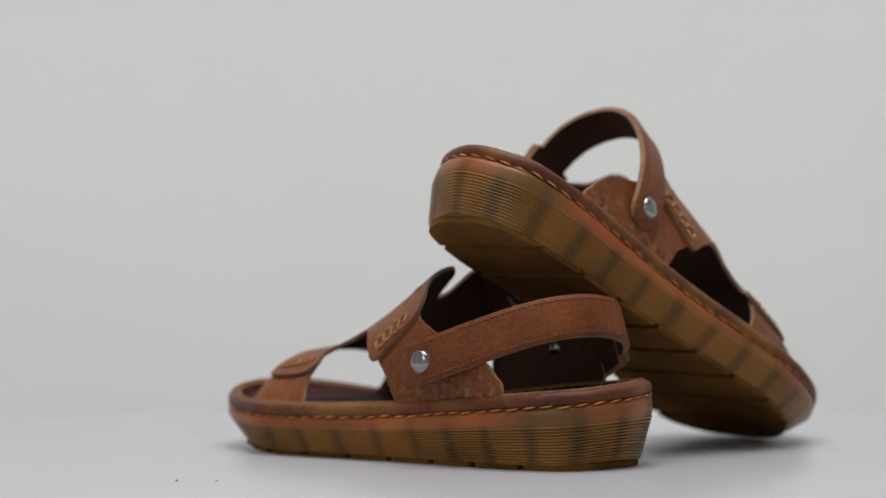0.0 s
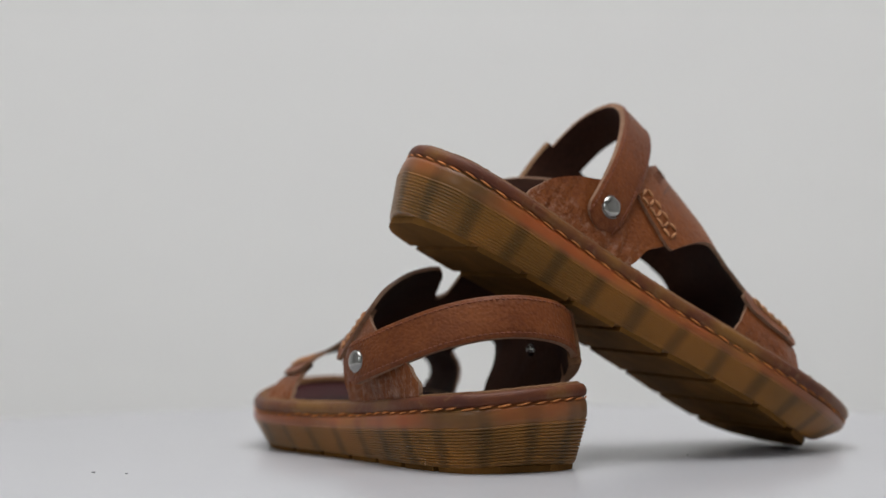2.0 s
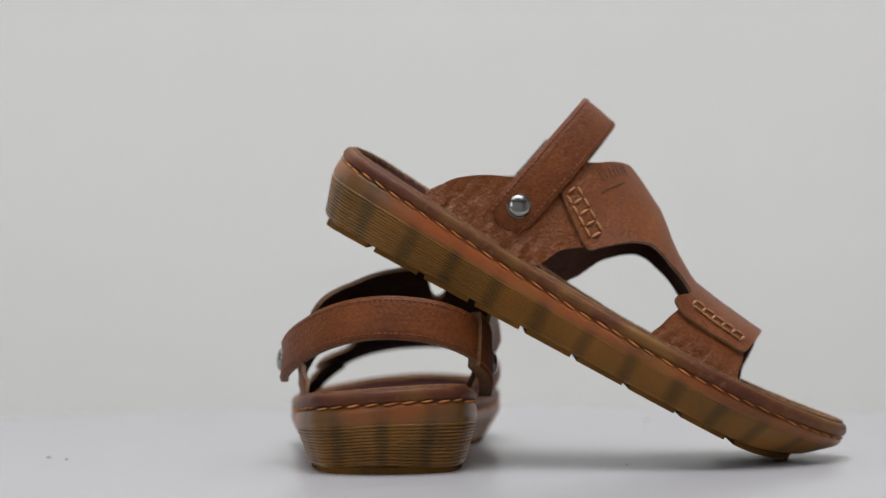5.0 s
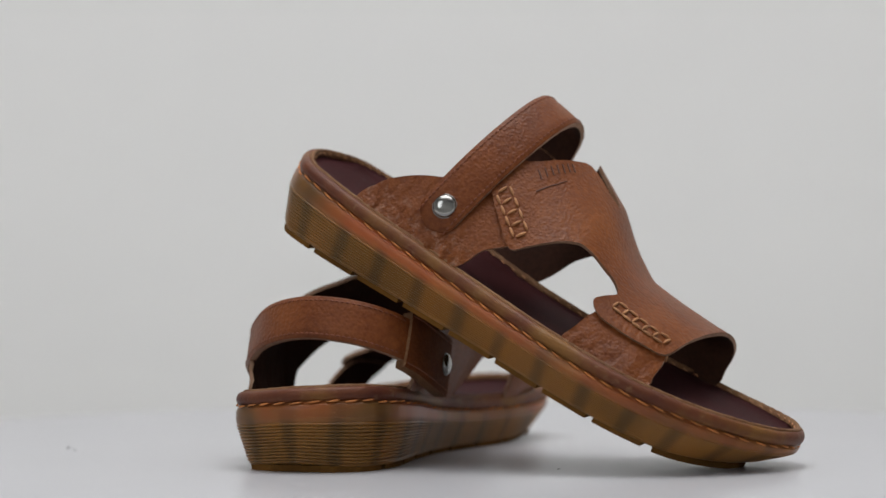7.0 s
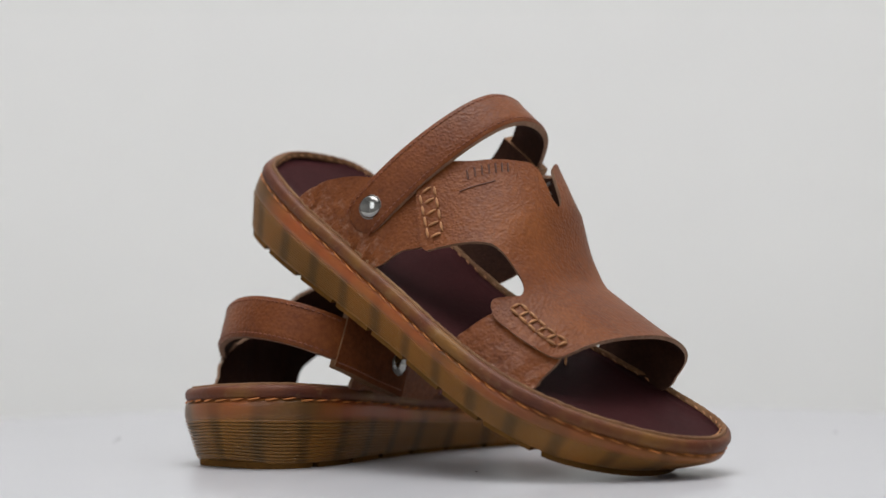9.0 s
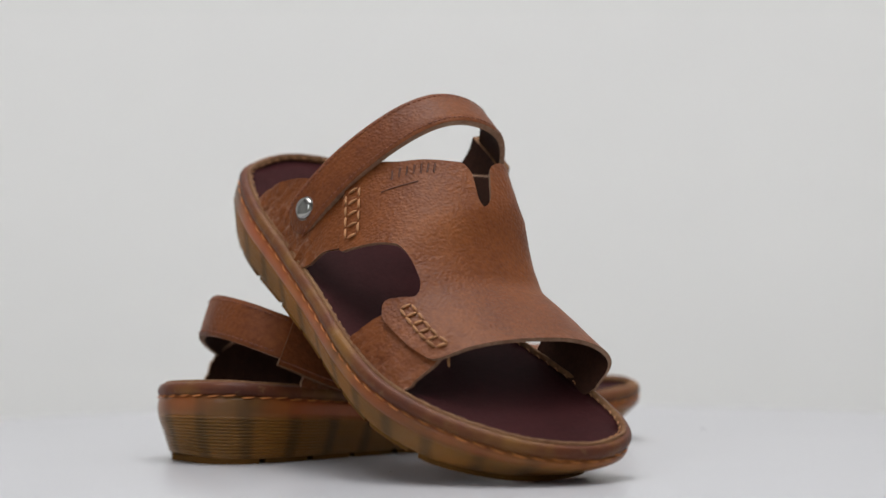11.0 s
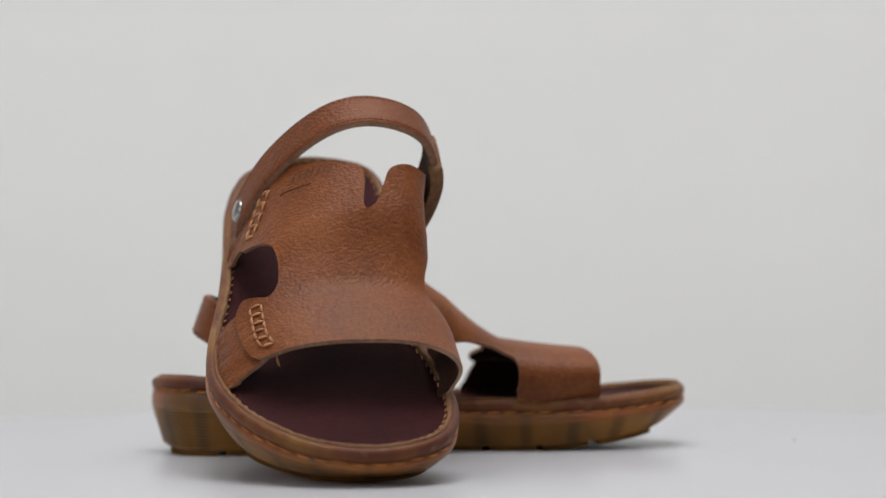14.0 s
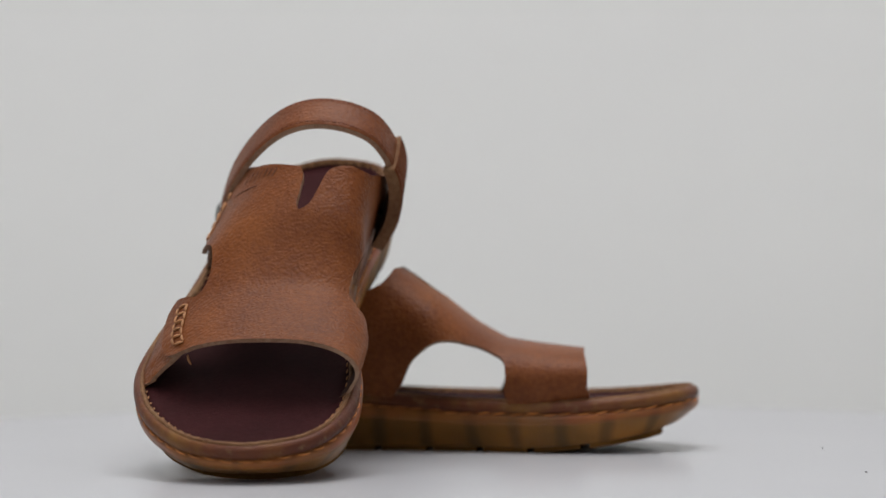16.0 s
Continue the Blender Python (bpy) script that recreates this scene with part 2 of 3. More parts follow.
def outsole(root, sx, spring):
    def lean(f):
        return 0.0062 * (1 - f / 0.70) + 0.0006
    levels = [(0.0, 0.0082), (0.012, 0.0071), (0.03, 0.0064), (0.05, 0.0061)]  # (fraction of wall height, inset)
    RIBS = 12
    for i in range(RIBS):
        for k, bulge in ((0.0, -0.0007), (0.10, 0.0002), (0.28, 0.0006), (0.55, 0.0007), (0.80, 0.0004), (0.92, -0.0002)):
            f = 0.055 + (i + k) / RIBS * 0.645
            levels.append((f, lean(f) - bulge))
    levels += [(0.70, 0.0008), (0.73, 0.0002), (0.80, 0.0), (0.90, 0.0001), (0.96, 0.0004), (1.0, 0.0012)]
    rings, tones = [], []
    for f, ins in levels:
        ring = []
        for p, n in zip(EDGE_PTS, EDGE_NOR):
            v = p.y / LEN
            toe = max(0.0, (v - 0.72) / 0.28)
            rib = min(1.0, max(0.0, (0.92 - v) / 0.25)) * (1.0 if v < 0.3 else max(0.6, 1 - (v - 0.3) / 0.6))
            smooth_in = lean(f) - 0.0003 if 0.053 < f < 0.698 else ins
            inset = smooth_in + (ins - smooth_in) * rib + 0.006 * toe ** 1.3 * (1 - f) ** 1.5
            lo, hi = ground_z(p.y, spring) + 0.0022, rim_z(p.y, p.x) - 0.0042
            q = p - n * inset
            ring.append((q.x, q.y, lo + (hi - lo) * f))
        rings.append(ring)
        tones.append(f)
    # stitch channel above the wall
    rings.append([(p.x - n.x * 0.0019, p.y - n.y * 0.0019, rim_z(p.y, p.x) - 0.0040) for p, n in zip(EDGE_PTS, EDGE_NOR)])
    rings.append([(p.x - n.x * 0.0023, p.y - n.y * 0.0023, rim_z(p.y, p.x) - 0.0024) for p, n in zip(EDGE_PTS, EDGE_NOR)])
    tones += [1.0, 1.0]
    bm, rows = loft(rings, sx, True, tones)
    fill_loop(bm, rows[0])
    fill_loop(bm, rows[-1])
    orient(bm)
    return part("outsole", bm, GUM, root, "amber gum rubber sole with ribbed side wall")


def tread_blocks(root, sx, spring):
    """Cross bars under the sole, with narrow gaps between them."""
    y = 0.010
    loop = inset_loop(0.0070)
    toe_loop = inset_loop(0.0070, 0.0125)
    while y < LEN - 0.04:
        end = y > LEN - 0.068
        y1 = y + 0.0247
        right, left = [], []
        for k in range(9):
            yy = y + (y1 - y) * k / 8
            v = max(0.0, (yy / LEN - 0.72) / 0.28)
            cut = 0.0001 + 0.0065 * v ** 1.3
            xs = []
            for p, q in zip(loop, loop[1:] + loop[:1]):
                if (p.y - yy) * (q.y - yy) <= 0 and p.y != q.y:
                    xs.append(p.x + (q.x - p.x) * (yy - p.y) / (q.y - p.y))
            right.append((max(xs) - cut, yy))
            left.append((min(xs) + cut, yy))
        # the foremost block is rounded like the toe
        base = [(p.x, p.y) for p in toe_loop if p.y >= y] if end else right + left[::-1]
        if end:
            y1 = LEN
        bm = bmesh.new()
        up = [bm.verts.new((sx * x, yy, ground_z(yy, spring) + 0.0032)) for x, yy in base]
        cx, cy = sum(b[0] for b in base) / len(base), sum(b[1] for b in base) / len(base)
        lo = [bm.verts.new((sx * (cx + (x - cx) * 0.985), cy + (yy - cy) * 0.98, ground_z(yy, spring))) for x, yy in base]
        bm.faces.new(up)
        bm.faces.new(lo[::-1])
        for i in range(len(up)):
            j = (i + 1) % len(up)
            bm.faces.new((up[i], lo[i], lo[j], up[j]))
        orient(bm)
        part("tread_block", bm, TREAD, root, smooth=False)
        y = y1 + 0.0034


def welt(root, sx):
    prof = [(0.0046, -0.0030), (0.0016, -0.0032), (0.0005, -0.0022), (0.0001, -0.0004), (0.0004, 0.0010), (0.0010, 0.0021), (0.0018, 0.0029),
            (0.0030, 0.0033), (0.0040, 0.0032), (0.0046, 0.0024), (0.0050, -0.0010)]
    rings = []
    for ins, dz in prof:
        rings.append([(p.x - n.x * ins, p.y - n.y * ins, rim_z(p.y, p.x) + dz) for p, n in zip(EDGE_PTS, EDGE_NOR)])
    bm, rows = loft(rings, sx)
    orient(bm)
    return part("welt", bm, WELT, root, "waxed brown welt with scuffed edge")


def welt_lip(root, sx):
    """The ragged pale cut edge between welt and footbed."""
    rings = []
    for ins, dz in ((0.0036, 0.0027), (0.0038, 0.0039), (0.0046, 0.0043), (0.0055, 0.0040), (0.0060, 0.0010)):
        ring = []
        for i, (p, n) in enumerate(zip(EDGE_PTS, EDGE_NOR)):
            w = noise.noise(Vector((i * 0.9, ins * 300, 2.0))) * 0.0004 + 0.0006 * noise.noise(Vector((i * 0.35, 8.0, 1.0))) * (ins > 0.0045)
            q = p - n * (ins + w)
            ring.append((q.x, q.y, rim_z(p.y, p.x) + dz + noise.noise(Vector((i * 0.7, 5.0, ins * 200))) * 0.0003))
        rings.append(ring)
    bm, rows = loft(rings, sx)
    orient(bm)
    return part("welt_lip", bm, LIP, root, "ragged pale tan cut edge")


def sheet_2d(poly, step):
    """Triangles that fill a polygon given in the plane."""
    from mathutils.geometry import delaunay_2d_cdt
    xs, ys = [p[0] for p in poly], [p[1] for p in poly]

    def inside(x, y):
        r = False
        for i in range(len(poly)):
            x1, y1 = poly[i - 1]
            x2, y2 = poly[i]
            if (y1 > y) != (y2 > y) and x < (x2 - x1) * (y - y1) / (y2 - y1) + x1:
                r = not r
        return r
    verts = [Vector(p) for p in poly]
    P = np.array(poly)
    x = min(xs) + step * 0.5
    while x < max(xs):
        y = min(ys) + step * 0.5
        while y < max(ys):
            if inside(x, y) and np.min(np.hypot(P[:, 0] - x, P[:, 1] - y)) > step * 0.55:
                verts.append(Vector((x, y)))
            y += step
        x += step
    n = len(poly)
    vs, es, fs, *_ = delaunay_2d_cdt(verts, [(i, (i + 1) % n) for i in range(n)], [], 1, 1e-7)
    return [(v.x, v.y) for v in vs], [tuple(f) for f in fs]


def insole(root, sx):
    loop = inset_loop(0.0050)[::2]
    vs, fs = sheet_2d([(p.x, p.y) for p in loop], 0.006)
    bm = bmesh.new()
    V = []
    mid = lambda y: (lerp(y, ST_Y, OUT_W) - lerp(y, ST_Y, IN_W)) / 2
    for x, y in vs:
        a = (lerp(y, ST_Y, OUT_W) + lerp(y, ST_Y, IN_W)) / 2 + 1e-4
        k = min(1, abs(x - mid(y)) / a)
        cup = 0.0034 * (1 - min(1, (1 - k) / 0.35)) if y < 0.12 else 0.0016 * (1 - min(1, (1 - k) / 0.3))
        V.append(bm.verts.new((sx * x, y, rim_z(y, x) + 0.0008 + cup)))
    for f in fs:
        bm.faces.new([V[i] for i in f])
    orient(bm)
    if sum(f.normal.z for f in bm.faces) < 0:
        bmesh.ops.reverse_faces(bm, faces=bm.faces)
    ext = bmesh.ops.extrude_face_region(bm, geom=bm.faces[:])
    for e in ext["geom"]:
        if isinstance(e, bmesh.types.BMVert):
            e.co.z -= 0.002
    orient(bm)
    return part("insole", bm, INSOLE, root, "smooth plum-brown leather footbed")


def last(u, y, form, off=0.0):
    """A point of the upper's form: u from -1 (inner edge) over the top to 1 (outer edge)."""
    a = (lerp(y, ST_Y, OUT_W) + lerp(y, ST_Y, IN_W)) / 2 - 0.0056 + off
    xc = (lerp(y, ST_Y, OUT_W) - lerp(y, ST_Y, IN_W)) / 2
    h = lerp(y, VAMP_Y, VAMP_H) * lerp(y, [0.13, 0.16], [1.0, form["low"]]) + off
    an = u * math.pi / 2
    s, c = math.sin(an), max(0.0, math.cos(an))
    cz = c ** 0.75
    lean = lerp(y, [0.05, 0.09, 0.127, 0.155, 0.186, 0.24], form["lean"])
    flare = lerp(y, [0.04, 0.10, 0.15, 0.19, 0.23], form["flare"] if u > 0 else form["flare_in"]) * 4 * cz * (1 - cz)
    if u < 0:
        a -= lerp(y, [0.20, 0.236], [0.0, 0.0055])
    x = xc + (a + flare) * math.copysign(abs(s) ** 0.85, s) + lean * cz
    return Vector((x, y, rim_z(y, x) + 0.0012 + h * cz))


def leather_piece(name, poly, root, form, sx, off, thick, label, mats=None, step=0.0045, wrinkle=0.0, worn=1.0):
    """A leather panel cut to a polygon of (u, y in mm) and laid over the form."""
    W = 0.055
    flat = [(u * W, y / 1000) for u, y in poly]
    edge = [(p.x, p.y) for p in spline([(x, y, 0) for x, y in flat], 6, True)]
    vs, fs = sheet_2d(edge, step)
    top, bot = [], []
    bm = bmesh.new()
    wear = bm.verts.layers.float.new("wear")
    ring = np.array(edge)

    def at(x, y, o):
        u = max(-1.0, min(1.0, x / W))
        p = last(u, y, form, o)
        if wrinkle:
            near = max(0.0, (abs(u) - 0.8) / 0.2)
            w = (noise.noise(Vector((u * 24, y * 240, 3.0))) + 0.7 * noise.noise(Vector((u * 48, y * 480, 9.0)))) * wrinkle * near
            p += Vector((w * math.copysign(1, u), 0, w * 0.4))
        w = noise.noise(Vector((x * 40, y * 40, 7.0))) * 0.0005
        return p + Vector((0, 0, w))
    for x, y in vs:
        p, q = at(x, y, off + thick), at(x, y, off)
        top.append(bm.verts.new((sx * p.x, p.y, p.z)))
        bot.append(bm.verts.new((sx * q.x, q.y, q.z)))
        top[-1][wear] = min(1.0, max(0.0, (abs(x / W) - 0.86) / 0.12)) * 0.9 * worn + 0.35 * max(0.0, 1 - np.min(np.hypot(ring[:, 0] - x, ring[:, 1] - y)) / 0.002)
    count = {}
    for f in fs:
        for i in range(len(f)):
            e = (f[i], f[(i + 1) % len(f)])
            count[e] = 1
    for f in fs:
        bm.faces.new([top[i] for i in f]).material_index = 0
        bm.faces.new([bot[i] for i in f][::-1]).material_index = 1
    for a, b in list(count):
        if (b, a) not in count:
            bm.faces.new((top[a], bot[a], bot[b], top[b])).material_index = 2
    orient(bm)
    ob = part(name, bm, mats or [LEATHER, LINING, EDGE], root, label)
    me = ob.data
    flags = [p.material_index != 2 for p in me.polygons]
    me.polygons.foreach_set("use_smooth", flags)
    for e in sharp_edges(me):
        me.edges[e].use_edge_sharp = True
    return ob


def sharp_edges(me):
    seen = {}
    for p in me.polygons:
        for k in p.edge_keys:
            seen.setdefault(k, set()).add(p.material_index)
    return [e.index for e in me.edges if len(seen.get(tuple(sorted(e.vertices)), ())) > 1]


def capsule(length, radius, flat=0.7, segs=6, rings=5, arch=0.0):
    """A short thread lying along y, arched up in the middle."""
    bm = bmesh.new()
    rows = []
    for i in range(rings):
        f = i / (rings - 1)
        r = radius * (0.45 + 0.55 * math.sin(math.pi * min(max(f, 0.0), 1.0)) ** 0.5)
        y = (f - 0.5) * length
        z = arch * math.sin(math.pi * f)
        rows.append([bm.verts.new((r * math.cos(2 * math.pi * k / segs), y, z + flat * r * math.sin(2 * math.pi * k / segs))) for k in range(segs)])
    for a, b in zip(rows, rows[1:]):
        for k in range(segs):
            bm.faces.new((a[k], a[(k + 1) % segs], b[(k + 1) % segs], b[k]))
    bm.faces.new(rows[0])
    bm.faces.new(rows[-1])
    return orient(bm)


def thread_mesh(name, mat, *args, **kw):
    bm = capsule(*args, **kw)
    me = bpy.data.meshes.new(name)
    bm.to_mesh(me)
    bm.free()
    me.materials.append(mat)
    me.polygons.foreach_set("use_smooth", [True] * len(me.polygons))
    return me


WELT_STITCH = thread_mesh("welt_stitch", THREAD_ORANGE, 0.0066, 0.00046, 0.9, arch=0.0006)
RIM_STITCH = thread_mesh("rim_stitch", THREAD_TAN, 0.0031, 0.00042, 0.8, arch=0.0003)
STRAP_STITCH = thread_mesh("strap_stitch", THREAD_RUST, 0.0021, 0.00048, 0.8, arch=0.0001)
LADDER_STITCH = thread_mesh("ladder_stitch", THREAD_TAN, 0.0052, 0.00075, 0.9, arch=0.0004)


def place_thread(me, name, a, b, up, parent, sx):
    """A thread object from a to b, its arch turned to up."""
    a, b, up = Vector((sx * a.x, a.y, a.z)), Vector((sx * b.x, b.y, b.z)), Vector((sx * up.x, up.y, up.z))
    y = (b - a).normalized()
    z = (up - y * up.dot(y)).normalized()
    x = y.cross(z)
    m = Matrix((x, y, z)).transposed().to_4x4()
    m.translation = (a + b) / 2
    ob = new(name, me)
    ob.parent = parent
    ob.matrix_basis = m
    return ob


def edge_at(s, ins, dz):
    s = s % 1.0 * len(EDGE_PTS)
    i = int(s)
    f = s - i
    j = (i + 1) % len(EDGE_PTS)
    p = EDGE_PTS[i].lerp(EDGE_PTS[j], f)
    n = EDGE_NOR[i].lerp(EDGE_NOR[j], f).normalized()
    q = p - n * ins
    return Vector((q.x, q.y, rim_z(p.y, p.x) + dz)), n


def sole_stitches(root, sx):
    rng = random.Random(5)
    N = 76
    for i in range(N):
        j = rng.uniform(-0.0004, 0.0004)
        w = rng.uniform(-0.06, 0.06)
        a, n = edge_at((i + 0.2 + w) / N, 0.0009, -0.0033 + j)
        b, _ = edge_at((i + 0.80 + w) / N, 0.0009, -0.0039 + j)
        place_thread(WELT_STITCH, "welt_stitch", a, b, n, root, sx)
    M = 104
    for i in range(M):
        a, n = edge_at((i + 0.15) / M, 0.0070, 0.0021)
        b, _ = edge_at((i + 0.75) / M, 0.0062, 0.0029)
        place_thread(RIM_STITCH, "insole_stitch", a, b, Vector((0, 0, 1)), root, sx)


def ladder(root, form, sx, a0, a1, b0, b1, n, off):
    """A ladder seam between two rails of (u, y)."""
    def at(p):
        return last(p[0], p[1] / 1000, form, off)

    def between(p, q, f):
        return (p[0] + (q[0] - p[0]) * f, p[1] + (q[1] - p[1]) * f)
    for i in range(n + 1):
        f = i / n
        p, q = at(between(a0, a1, f)), at(between(b0, b1, f))
        up = (last(a0[0], a0[1] / 1000, form, off + 0.01) - at(a0)).normalized()
        place_thread(LADDER_STITCH, "ladder_stitch", p, q, up, root, sx)
        if i < n:
            g = (i + 1) / n
            rail = (a0, a1) if i % 2 == 0 else (b0, b1)
            place_thread(LADDER_STITCH, "ladder_stitch", at(between(*rail, f + 0.04)), at(between(*rail, g - 0.04)), up, root, sx)
            rail = (b0, b1) if i % 2 == 0 else (a0, a1)
            place_thread(LADDER_STITCH, "ladder_stitch", at(between(*rail, f + 0.2)), at(between(*rail, g - 0.2)), up, root, sx)


def snap(root, at, normal, sx, size=1.0):
    """A domed press stud with a rolled rim."""
    at, normal = Vector((sx * at.x, at.y, at.z)), Vector((sx * normal.x, normal.y, normal.z)).normalized()
    m = normal.to_track_quat("Z", "Y").to_matrix().to_4x4()
    m.translation = at

    def lathe(prof, segs=40):
        bm = bmesh.new()
        rows = []
        for r, z in [(a * size, b * size) for a, b in prof]:
            rows.append([bm.verts.new(m @ Vector((r * math.cos(2 * math.pi * k / segs), r * math.sin(2 * math.pi * k / segs), z))) for k in range(segs)])
        for a, b in zip(rows, rows[1:]):
            for k in range(segs):
                bm.faces.new((a[k], a[(k + 1) % segs], b[(k + 1) % segs], b[k]))
        bm.faces.new(rows[0])
        bm.faces.new(rows[-1])
        return orient(bm)
    stud = part("snap", lathe([(0.0062, -0.003), (0.0066, 0.0), (0.0062, 0.0012), (0.005, 0.0021), (0.003, 0.0026), (0.0012, 0.0028)]), METAL, root, "domed polished steel press stud")
    part("snap_rim", lathe([(0.0064, -0.0014), (0.0070, -0.0010), (0.0072, -0.0003), (0.0070, 0.0002), (0.0065, 0.0003), (0.0062, -0.0002)]), METAL_DARK, stud)


def strip(name, path, nors, width, thick, root, sx, label, mats, bulge=0.0, round_ends=(False, False)):
    """A flat leather band along a path; nors is the outward way at each point."""
    rings = []
    n = len(path)
    for i, (p, o) in enumerate(zip(path, nors)):
        t = (path[min(i + 1, n - 1)] - path[max(i - 1, 0)]).normalized()
        w = t.cross(o).normalized()
        o = w.cross(t).normalized()
        half = width / 2 if not callable(width) else width(i / (n - 1)) / 2
        for end, k in ((0, i), (1, n - 1 - i)):
            if round_ends[end]:
                d = sum((path[j + 1] - path[j]).length for j in (range(k) if end == 0 else range(n - 1 - k, n - 1)))
                if d < half:
                    half = max(0.0012, math.sqrt(max(0.0, half * half - (half - d) ** 2)))
        ring = []
        for f in (-1, -0.93, -0.5, 0, 0.5, 0.93, 1):
            drop = 0.0005 if abs(f) == 1 else 0.0
            ring.append(p + w * (half * f) + o * (thick / 2 - drop + bulge * (1 - f * f)))
        for f in (1, 0.5, 0, -0.5, -1):
            ring.append(p + w * (half * f) - o * (thick / 2 - bulge * (1 - f * f)))
        rings.append([(q.x, q.y, q.z) for q in ring])
    bm = bmesh.new()
    rows = [[bm.verts.new((sx * x, y, z)) for x, y, z in r] for r in rings]
    for a, b in zip(rows, rows[1:]):
        for k in range(12):
            f = bm.faces.new((a[k], a[(k + 1) % 12], b[(k + 1) % 12], b[k]))
            f.material_index = 0 if k < 6 else (2 if k in (6, 11) else 1)
    for row in (rows[0], rows[-1]):
        bm.faces.new(row).material_index = 2
    orient(bm)
    ob = part(name, bm, mats, root, label)
    for e in sharp_edges(ob.data):
        ob.data.edges[e].use_edge_sharp = True
    return ob


def heel_strap(root, form, sx):
    """The back strap on its two studs, swung to the form's angle, with the fold-over tab at its inner end."""
    al = radians(form["strap_angle"])
    piv = Vector(form["pivot"])
    ways = Vector((0, math.cos(al), math.sin(al)))
    side = Vector((0, -math.sin(al), math.cos(al)))
    pts = []
    for x, d, s in form["strap"]:
        pts.append(Vector((x, 0, 0)) + Vector((0, piv.y, piv.z)) + ways * d + side * s)
    path = spline(pts, 10)
    n = len(path)
    nors = []
    for i in range(n):
        t = (path[min(i + 1, n - 1)] - path[max(i - 1, 0)]).normalized()
        tilt = lerp(i / (n - 1), [0, 0.3, 0.5, 0.7, 1], form["tilt"])
        o = side.cross(t)
        o = (o * math.cos(radians(tilt)) + side * math.sin(radians(tilt))).normalized()
        if o.dot(path[i] - (Vector((0, piv.y, piv.z)) + ways * 0.03)) < 0:
            o = -o
        nors.append(o)
    strap = strip("heel_strap", path, nors, 0.0215, 0.0034, root, sx, "brown grained leather back strap with stitched edges", [STRAP_LEATHER, LINING, EDGE], 0.0003, (True, True))
    stop = int(n * form["tab"][0])
    for f in (-0.80, 0.80):
        run, at = 0.0, []
        for i in range(3, stop):
            t = (path[i + 1] - path[i - 1]).normalized()
            w = t.cross(nors[i]).normalized()
            o = w.cross(t)
            p = path[i] + w * (0.01075 * f) + o * 0.00182
            if at:
                run += (p - at[-1][1]).length
            at.append((run, p, o))
        along = [k[0] for k in at]
        for j in range(int(run / 0.0028)):
            ends = []
            for d in (j * 0.0028 + 0.0004, j * 0.0028 + 0.0023):
                ends.append(Vector([lerp(d, along, [k[1][c] for k in at]) for c in range(3)]))
            m = min(range(len(at)), key=lambda q: abs(along[q] - j * 0.0028))
            place_thread(STRAP_STITCH, "strap_stitch", ends[0], ends[1], at[m][2], strap, sx)
    # fold-over tab at the inner side
    k0, k1 = int(n * form["tab"][0]), n - 1
    tab = strip("strap_tab", path[k0:k1 + 1], nors[k0:k1 + 1], lambda f: 0.0285 + 0.002 * f, 0.0066, root, sx, "plain dark brown fold-over strap tab", [TAB_LEATHER, LINING, LIP], 0.0006, (False, False))
    for f in (-0.84, 0.84):
        for i in range(k0 + 1, k1 - 1):
            t = (path[i + 1] - path[i]).normalized()
            w = t.cross(nors[i]).normalized()
            p = path[i] + w * (0.0145 * f) + w.cross(t) * 0.0035
            place_thread(STRAP_STITCH, "tab_stitch", p - t * 0.0011, p + t * 0.0011, nors[i], tab, sx)
    return path, nors


